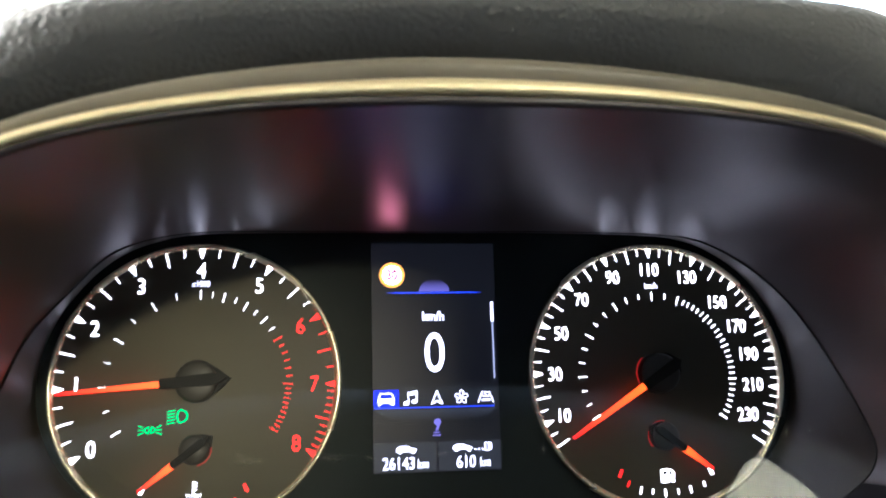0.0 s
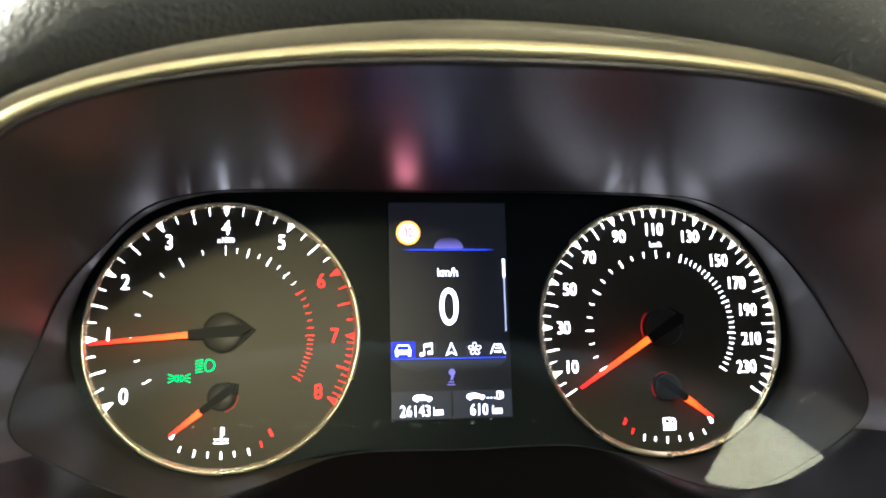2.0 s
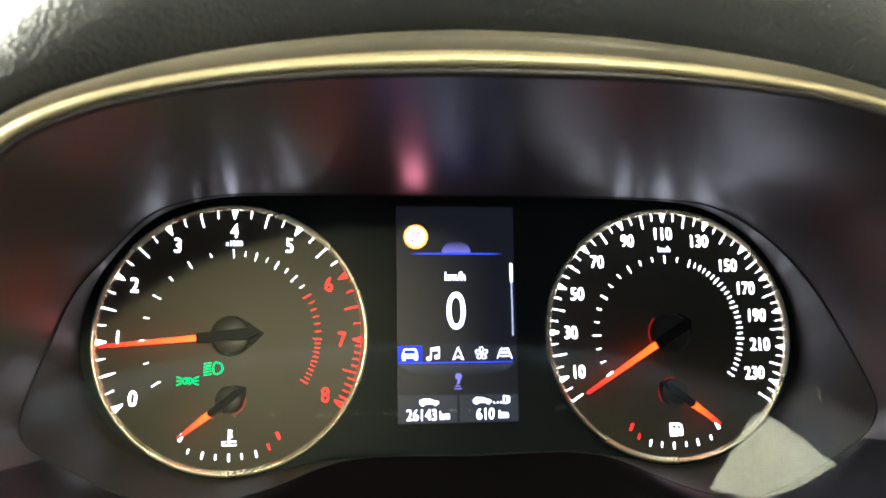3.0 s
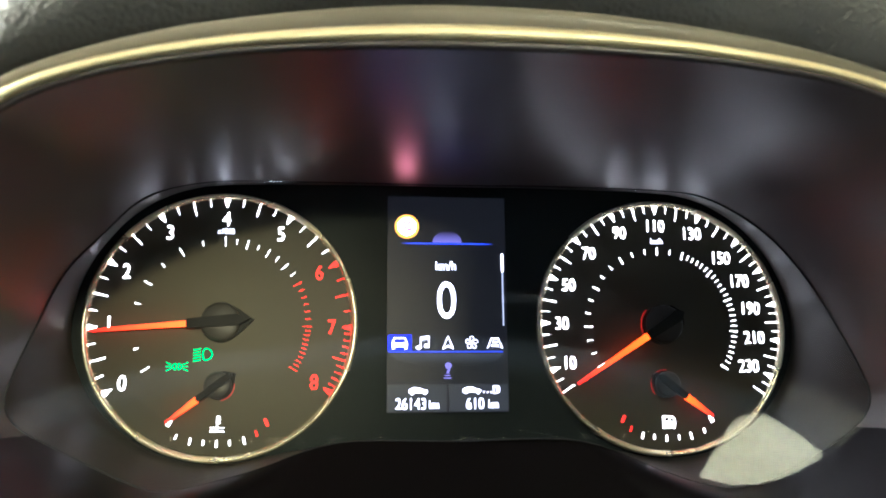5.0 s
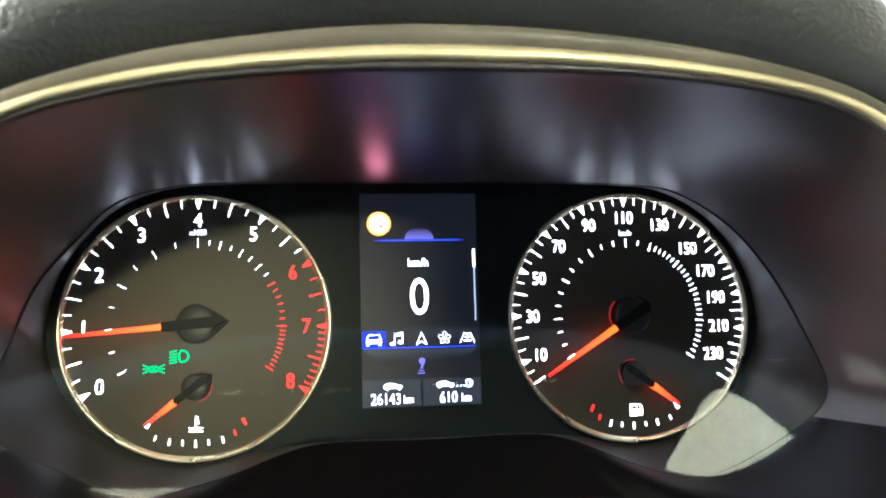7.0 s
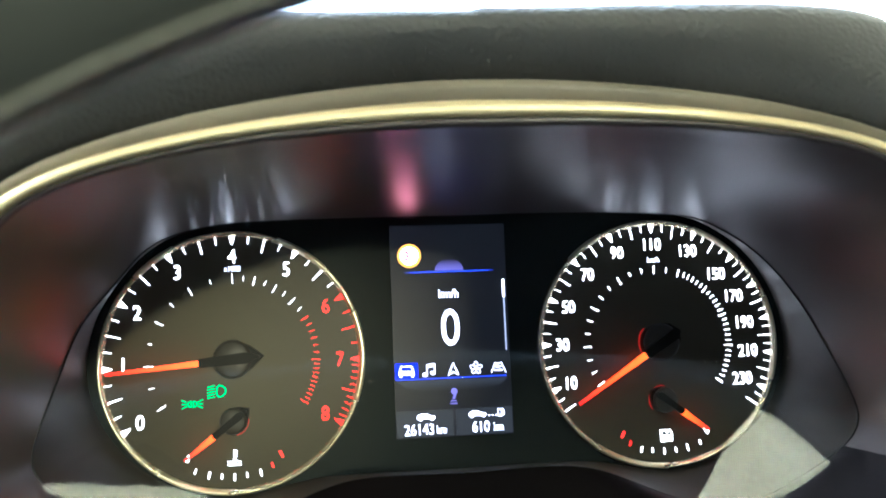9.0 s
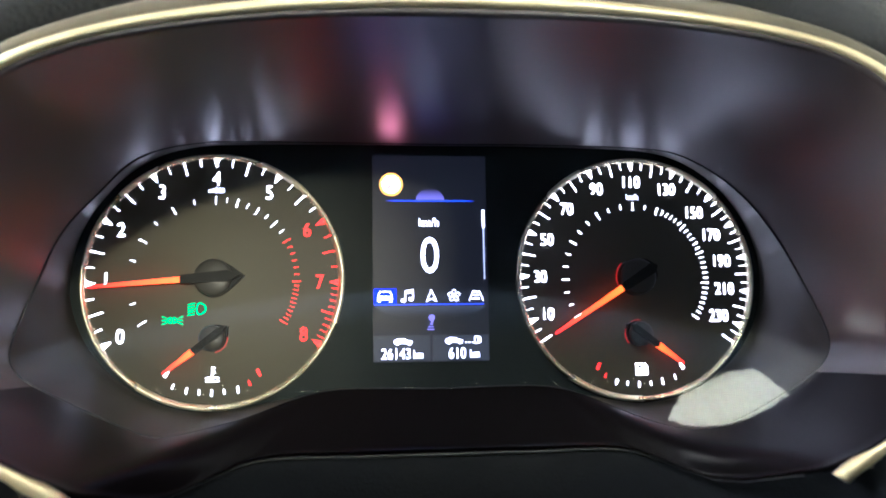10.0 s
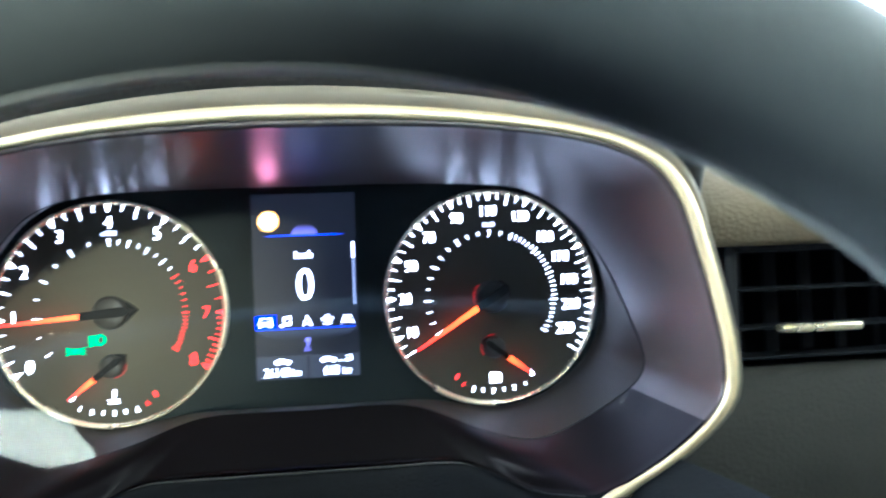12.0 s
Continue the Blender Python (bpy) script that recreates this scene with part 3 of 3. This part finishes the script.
slab(bm, [(-1.4, -37.6), (0.4, -37.6), (0.4, -36.2), (-1.4, -36.2)], Y_MARK - 0.0004)
part("fuel_symbol_window", bm, M_PANEL, speedo)
for cx, cz, r, a0, a1 in ((0, 0, 8.3, -125, -45), (0, -23.5, 5.6, -130, 10)):
    part("hub_glow", hoop(bmesh.new(), cx, cz, r, r + 0.3, Y_MARK, a0, a1, 20), M_GLOW, speedo, "red light leaking round the hub")
part("hub_glow", hoop(bmesh.new(), 0, -23, 5.4, 5.7, Y_MARK, 60, 170, 20), M_GLOW, tacho, "red light leaking round the hub")

# central screen
Y_SCR = -0.0004
screen = part("display", slab(bmesh.new(), [(-23.6, -33.6), (23.4, -33.6), (23.4, 51.2), (-23.6, 51.2)], Y_SCR + 0.0008, 0.0008), M_SCREEN, cluster, "upright colour display showing zero speed")
Y1 = Y_SCR - 0.0002
part("speed_limit_sign", disc(bmesh.new(), -16, 38.9, 3.7, Y1 - 0.0002), M_SIGNW, screen, "round speed limit sign reading 30")
part("sign_rim", hoop(bmesh.new(), -16, 38.9, 3.7, 4.8, Y1), M_SIGNY, screen)
lettering("sign_figures", "30", 3.6, M_SIGNG, screen, -16, 38.9, Y1 - 0.0008, 0.8, 0.03)
part("blue_dome", slab(bmesh.new(), [(5.8 * math.sin(radians(t)), 32.6 + 4.6 * math.cos(radians(t))) for t in range(-90, 91, 9)], Y1), M_DOME, screen, "dim violet half dome")
part("blue_line", slab(bmesh.new(), [(-18.5, 31.9), (18.5, 31.9), (18.5, 32.35), (-18.5, 32.35)], Y1), M_FADELINE, screen)
lettering("speed_unit", "km/h", 3.4, M_TEXT, screen, -0.6, 23.2, Y1, 0.86, 0.012)
lettering("speed_figure", "0", 14.6, M_TEXT, screen, -0.4, 9.6, Y1, 0.80, 0.004)
part("scroll_bar", slab(bmesh.new(), [(21.7, -0.4), (22.2, -0.4), (22.2, 21), (21.7, 21)], Y1), M_SOFTWHITE, screen)
part("scroll_thumb", slab(bmesh.new(), [(21.5, 21), (22.4, 21), (22.4, 28.3), (21.5, 28.3)], Y1), M_TEXT, screen)
part("menu_tile", slab(bmesh.new(), [(-23.2, -10.2), (-14.2, -10.2), (-14.2, -4.1), (-23.2, -4.1)], Y1), M_BLUE, screen, "bright blue selected menu tile")
part("blue_line", slab(bmesh.new(), [(-23.2, -10.75), (21.5, -10.75), (21.5, -10.3), (-23.2, -10.3)], Y1), M_BLUELINE, screen)
YI = Y1 - 0.0003
bm = bmesh.new()
stroke(bm, [(-21.6, -7.3), (-20.8, -5.3), (-16.7, -5.3), (-15.9, -7.3)], 0.4, YI)
slab(bm, [(-21.8, -8.7), (-15.7, -8.7), (-15.7, -7.1), (-21.8, -7.1)], YI)
for x in (-21.6, -16.9):
    slab(bm, [(x, -9.5), (x + 1, -9.5), (x + 1, -8.6), (x, -8.6)], YI)
part("car_icon", bm, M_TEXT, screen)
bm = bmesh.new()
disc(bm, -11.4, -8.9, 1.0, YI, 0.75, 14)
disc(bm, -8.3, -8.3, 1.0, YI, 0.75, 14)
stroke(bm, [(-10.6, -8.8), (-10.6, -5.1), (-7.5, -4.6), (-7.5, -8.3)], 0.36, YI)
stroke(bm, [(-10.6, -6.0), (-7.5, -5.5)], 0.36, YI)
part("music_icon", bm, M_TEXT, screen)
part("compass_icon", stroke(bmesh.new(), [(0, -4.7), (2.0, -9.4), (0, -8.2), (-2.0, -9.4)], 0.36, YI, True), M_TEXT, screen)
bm = bmesh.new()
for k in range(5):
    a = radians(72 * k)
    petal = [(0.15, 0.25), (0.75, 1.35), (0.55, 2.25), (0.0, 2.5), (-0.55, 2.25), (-0.75, 1.35), (-0.15, 0.25)]
    stroke(bm, [(9.2 + p * math.cos(a) + q * math.sin(a), -7.1 - p * math.sin(a) + q * math.cos(a)) for p, q in petal], 0.24, YI)
part("fan_icon", bm, M_TEXT, screen)
bm = bmesh.new()
for s in (-1, 1):
    stroke(bm, [(18.3 + s * 2.9, -9.2), (18.3 + s * 1.2, -5.2)], 0.36, YI)
for z, w in ((-5.6, 0.9), (-6.9, 1.5), (-8.3, 2.1)):
    slab(bm, [(18.3 - w / 1.4, z - 0.3), (18.3 + w / 1.4, z - 0.3), (18.3 + w / 1.4, z + 0.3), (18.3 - w / 1.4, z + 0.3)], YI)
part("road_icon", bm, M_TEXT, screen)
bm = bmesh.new()
disc(bm, 0, -15.9, 1.3, YI, n=16)
slab(bm, [(-0.2, -17.0), (0.9, -16.6), (0.2, -18.9), (-0.8, -18.9)], YI)
for z, w in ((-19.6, 1.1), (-20.6, 1.5)):
    slab(bm, [(-w - 0.4, z - 0.22), (w - 0.4, z - 0.22), (w - 0.4, z + 0.22), (-w - 0.4, z + 0.22)], YI)
part("gear_lever_icon", bm, M_VIOLET, screen, "dim violet gear lever icon")
part("sheen_band", slab(bmesh.new(), [(-23.0, -11.2), (22.0, -11.2), (19.0, -13.8), (11.0, -15.6), (0.0, -16.2), (-11.0, -15.6), (-19.0, -13.8)], Y1 + 0.0001), M_SHEEN, screen)
part("data_box", slab(bmesh.new(), [(-23.4, -33.2), (-0.7, -33.2), (-0.7, -22.9), (-23.4, -22.9)], Y1), M_BOX, screen)
part("data_box", slab(bmesh.new(), [(0.3, -33.2), (23.1, -33.2), (23.1, -22.9), (0.3, -22.9)], Y1), M_BOX, screen)


def side_car(name, x, z, k=1.0):
    bm = bmesh.new()
    body = [(-3.6, -0.8), (3.5, -0.8), (3.65, -0.1), (3.3, 0.35), (1.7, 0.55), (0.5, 1.25), (-1.9, 1.3), (-3.3, 0.7), (-3.7, 0.2)]
    slab(bm, [(x + k * p[0], z + k * p[1]) for p in body], YI)
    for wx in (-2.3, 2.4):
        disc(bm, x + k * wx, z - 0.8 * k, 0.7 * k, YI - 0.0001, n=14)
    ob = part(name, bm, M_TEXT, screen)
    bm = bmesh.new()
    slab(bm, [(x + k * p[0], z + k * p[1]) for p in ((-2.4, 0.45), (0.9, 0.45), (0.3, 0.95), (-1.8, 1.0))], YI - 0.0003)
    part("car_icon_window", bm, M_BOX, screen)
    return ob


side_car("trip_car_icon", -11.6, -25.4)
side_car("range_car_icon", 9.0, -25.2, 0.97)
bm = bmesh.new()
for k in range(3):
    disc(bm, 13.7 + k * 1.4, -26.0, 0.34, YI, n=10)
part("range_dots", bm, M_TEXT, screen)
bm = bmesh.new()
stroke(bm, [(17.4, -26.4), (17.4, -23.7), (18.7, -23.7), (18.7, -26.4)], 0.36, YI, True)
stroke(bm, [(18.8, -25.0), (19.3, -25.2), (19.3, -26.0), (19.7, -25.9), (19.7, -24.4), (19.2, -23.7)], 0.32, YI)
part("pump_icon", bm, M_TEXT, screen)
lettering("odometer", "26143", 4.2, M_TEXT, screen, -14.5, -30.2, YI, 0.80, 0.008)
lettering("odometer_unit", "km", 3.2, M_TEXT, screen, -5.6, -30.5, YI, 0.72, 0.008)
lettering("range_figure", "610", 4.2, M_TEXT, screen, 10.2, -30.2, YI, 0.80, 0.008)
lettering("range_unit", "km", 3.2, M_TEXT, screen, 17.3, -30.5, YI, 0.72, 0.008)

# ---- steering column shroud under the cluster ----
shroud = thing("steering_column_cover", "black grained plastic steering column cover", "column cover")
LIP_A = [112.0 + i * 2 for i in range(69)]
rows = []
for d, dy in ((1.8, 4.0), (2.2, 0.5), (2.9, -0.8), (4.5, -1.2), (9, -3), (22, -14), (40, -40), (55, -80)):
    rows.append([(*on(MOUTH(a) + d, a)[:1], (mouth_y(a) + dy) * MM, on(MOUTH(a) + d, a)[1]) for a in LIP_A])
part("upper_shell", loft(rows, False), M_COLUMN, shroud, smooth=True)

rows = []
for k in range(8):
    t = 2 * math.pi * k / 8
    rows.append([(*on(MOUTH(a) + 1.9 + 0.55 * math.cos(t), a)[:1], (mouth_y(a) - 0.9 + 0.55 * math.sin(t)) * MM, on(MOUTH(a) + 1.9 + 0.55 * math.cos(t), a)[1]) for a in [124.0 + i * 2 for i in range(57)]])
part("edge_bead", loft(rows + rows[:1], False), M_BEAD, shroud, "thin grey bead along the upper edge", smooth=True)

# ---- steering wheel ----
wheel = thing("steering_wheel", "dark grained leather steering wheel with a stitched seam", "steering wheel", at=(0.0097, -0.242, -0.111))
RIM_R, RIM_T = 0.1777, 0.0175
bm = bmesh.new()
rows = []
for k in range(20):
    t = 2 * math.pi * k / 20
    rows.append([((RIM_R + RIM_T * math.cos(t)) * math.sin(radians(i * 3)), RIM_T * 0.95 * math.sin(t), (RIM_R + RIM_T * math.cos(t)) * math.cos(radians(i * 3))) for i in range(120)])
part("rim", loft(rows + rows[:1], True), M_LEATHER, wheel, "dark grey leather rim", smooth=True)
me = bpy.data.meshes.new("stitch")
bm = boxed(-0.0015, 0.0015, -0.0005, 0.0005, -0.0003, 0.0003, 0.00015)
bm.to_mesh(me)
bm.free()
me.materials.append(M_THREAD)
for i in range(-75, 76):
    a = radians(i * 1.0)
    m = Matrix.Translation(((RIM_R - RIM_T * 0.985) * math.sin(a), -RIM_T * 0.12, (RIM_R - RIM_T * 0.985) * math.cos(a))) @ Matrix.Rotation(a + radians(9), 4, "Y") @ Matrix.Rotation(radians(-85), 4, "X")
    share("stitch", me, wheel, m)
bm = bmesh.new()
box(bm, -0.07, 0.07, -0.02, 0.03, -0.10, 0.005, 0.02)
part("hub_pad", bm, M_BLACK, wheel, "black hub pad", smooth=True)
for s in (-1, 1):
    part("spoke", boxed(s * 0.069, s * 0.152, -0.008, 0.012, -0.055, -0.02, 0.006), M_BLACK, wheel, smooth=True)

# ---- dashboard ----
def slope(x0, x1, prof, n=2):
    rows = [[(x0 + (x1 - x0) * i / n, y, z) for i in range(n + 1)] for y, z in prof]
    return loft(rows, False)


dash = thing("dashboard", "grained dashboard with lighter upper face", "dashboard")
part("upper_face", slope(0.152, 0.75, [(-0.012, 0.019), (-0.016, 0.022), (-0.012, 0.04), (0.004, 0.062), (0.03, 0.078), (0.08, 0.088), (0.3, 0.09), (0.8, 0.10)], 12), M_DASH, dash, "beige-grey grained soft skin", smooth=True)
part("lower_face", slope(0.152, 0.75, [(0.03, -0.04), (-0.004, -0.041), (-0.012, -0.046), (-0.014, -0.10), (0.02, -0.3), (0.1, -0.5)], 12), M_DASH_DARK, dash, "grey lower dash panel", smooth=True)
part("upper_face", slope(-0.152, -0.75, [(-0.012, 0.019), (-0.016, 0.022), (-0.012, 0.04), (0.004, 0.062), (0.03, 0.078), (0.08, 0.088), (0.3, 0.09), (0.8, 0.10)], 12), M_DASH, dash, smooth=True)
part("lower_face", slope(-0.152, -0.75, [(-0.012, 0.019), (-0.012, -0.046), (-0.014, -0.10), (0.02, -0.3), (0.1, -0.5)], 12), M_DASH_DARK, dash, smooth=True)
part("top_pad", slope(-0.152, 0.152, [(0.1, 0.085), (0.3, 0.09), (0.8, 0.10)], 4), M_PAD, dash, smooth=True)
vent = thing("air_vent", "black dashboard air vent with a silver tab", "air vent", at=(0.27, 0, -0.01))
bm = bmesh.new()
box(bm, -0.068, 0.25, 0.045, 0.05, -0.032, 0.030)
part("back_plate", bm, M_BLACK, vent)
part("end_wall", boxed(-0.070, -0.064, -0.006, 0.05, -0.032, 0.030, 0.001), M_BLACK, vent)
part("top_wall", boxed(-0.0635, 0.25, -0.008, 0.05, 0.026, 0.0295, 0.001), M_BLACK, vent)
for z in (0.0075, -0.0115, -0.026):
    part("slat", boxed(-0.0635, 0.25, -0.002, 0.016, z - 0.0008, z + 0.0008, 0.0004), M_COLUMN, vent)
for k in range(14):
    part("vane", boxed(-0.058 + k * 0.02, -0.0565 + k * 0.02, 0.02, 0.04, -0.03, 0.025), M_COLUMN, vent)
bm = bmesh.new()
box(bm, -0.045, -0.003, -0.011, -0.003, -0.0135, -0.0095, 0.0012)
part("tab", bm, M_RING, vent, "silver adjusting tab", smooth=True)

# ---- cabin shell ----
def wall(name, bm, mat, label, category="wall"):
    ob = part(name, bm, mat, None)
    return tagged(ob, label, category, kind="structure")


# two unseen openings added so the cover facets mirror the bright backdrop
bm = bmesh.new()
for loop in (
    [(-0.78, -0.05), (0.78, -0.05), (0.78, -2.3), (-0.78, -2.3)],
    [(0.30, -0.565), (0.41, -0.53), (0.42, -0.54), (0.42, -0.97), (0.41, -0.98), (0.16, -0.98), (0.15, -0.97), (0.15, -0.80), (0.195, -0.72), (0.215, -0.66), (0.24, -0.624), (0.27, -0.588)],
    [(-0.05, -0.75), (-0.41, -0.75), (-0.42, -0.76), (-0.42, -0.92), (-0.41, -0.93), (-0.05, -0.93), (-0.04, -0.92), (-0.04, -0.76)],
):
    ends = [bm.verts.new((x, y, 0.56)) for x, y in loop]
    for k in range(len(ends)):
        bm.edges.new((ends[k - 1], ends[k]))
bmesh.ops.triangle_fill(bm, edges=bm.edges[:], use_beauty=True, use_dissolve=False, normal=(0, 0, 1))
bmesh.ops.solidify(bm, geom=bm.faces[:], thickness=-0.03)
wall("ceiling", bm, M_HEAD, "dark cloth headliner with two added light openings", "ceiling")
wall("floor", boxed(-0.72, 0.72, -2.3, 0.8, -1.05, -1.0), M_CARPET, "dark carpet floor of the car", "floor")
wall("wall_left", boxed(-0.78, -0.72, -2.3, 0.8, -1.0, 0.12), M_DOOR, "dark door card below the side windows")
wall("wall_right", boxed(0.72, 0.78, -2.3, 0.8, -1.0, 0.12), M_DOOR, "dark door card below the side windows")
# opening added and shaped to throw the sunlit patch on the rev counter
bm = bmesh.new()
for loop in (
    [(-0.72, -1.0), (0.72, -1.0), (0.72, 0.559), (-0.72, 0.559)],
    [(0.244, 0.050), (0.346, 0.050), (0.346, 0.118), (0.32, 0.123), (0.292, 0.121), (0.269, 0.111), (0.253, 0.096), (0.245, 0.078)],
):
    ends = [bm.verts.new((x, -2.3, z)) for x, z in loop]
    for k in range(len(ends)):
        bm.edges.new((ends[k - 1], ends[k]))
bmesh.ops.triangle_fill(bm, edges=bm.edges[:], use_beauty=True, use_dissolve=False, normal=(0, 1, 0))
bmesh.ops.solidify(bm, geom=bm.faces[:], thickness=0.02)
wall("wall_rear", bm, M_DOOR, "dark rear panel with an added sun opening")
wall("wall_front", boxed(-0.72, 0.72, 0.8, 0.84, -1.0, 0.10), M_DOOR, "dark bulkhead behind the dashboard")
for s, side in ((-1, "left"), (1, "right")):
    # unseen panel, added to keep side light out of the cover's reflections
    wall(f"side_light_block_{side}", boxed(s * 0.70, s * 0.76, -2.3, -0.36, 0.121, 0.559), M_DOOR, "unseen dark panel added to block side light", "panel")
    bm = loft([[(s * 0.70, 0.78, 0.11), (s * 0.76, 0.78, 0.11), (s * 0.76, 0.84, 0.11), (s * 0.70, 0.84, 0.11)], [(s * 0.66, -0.09, 0.56), (s * 0.72, -0.09, 0.56), (s * 0.72, -0.03, 0.56), (s * 0.66, -0.03, 0.56)]], True)
    wall(f"pillar_front_{side}", bm, M_DOOR, "dark windscreen pillar", "pillar")

# glowing backdrops beyond the glass; side and rear ones are unseen, added as light
def surround(name, a0, a1, mat, label, z0=-1.5):
    rows = []
    for z in (z0, 1.6, 3.0, 5.0, 9.0):
        rows.append([(4.5 * math.sin(radians(a0 + (a1 - a0) * i / 24)), 4.5 * math.cos(radians(a0 + (a1 - a0) * i / 24)) - 0.7, z) for i in range(25)])
    tagged(part(name, loft(rows, False), mat, None, smooth=True), label, "backdrop", kind="structure")


surround("backdrop_front", -38, 38, M_BACK_FRONT, "plain white daylight beyond the windscreen")
surround("backdrop_right", 38, 148, M_BACK_RIGHT, "unseen dim glowing backdrop added outside the far side windows")
surround("backdrop_rear", 148, 178, M_BACK, "unseen glowing backdrop added behind the car, open below for the sun", 1.2)
surround("backdrop_rear_left", 178, 218, M_BACK, "unseen glowing backdrop added behind the car")
surround("backdrop_left", 218, 322, M_BACK_LEFT, "unseen glowing backdrop added as key light at the near side window")
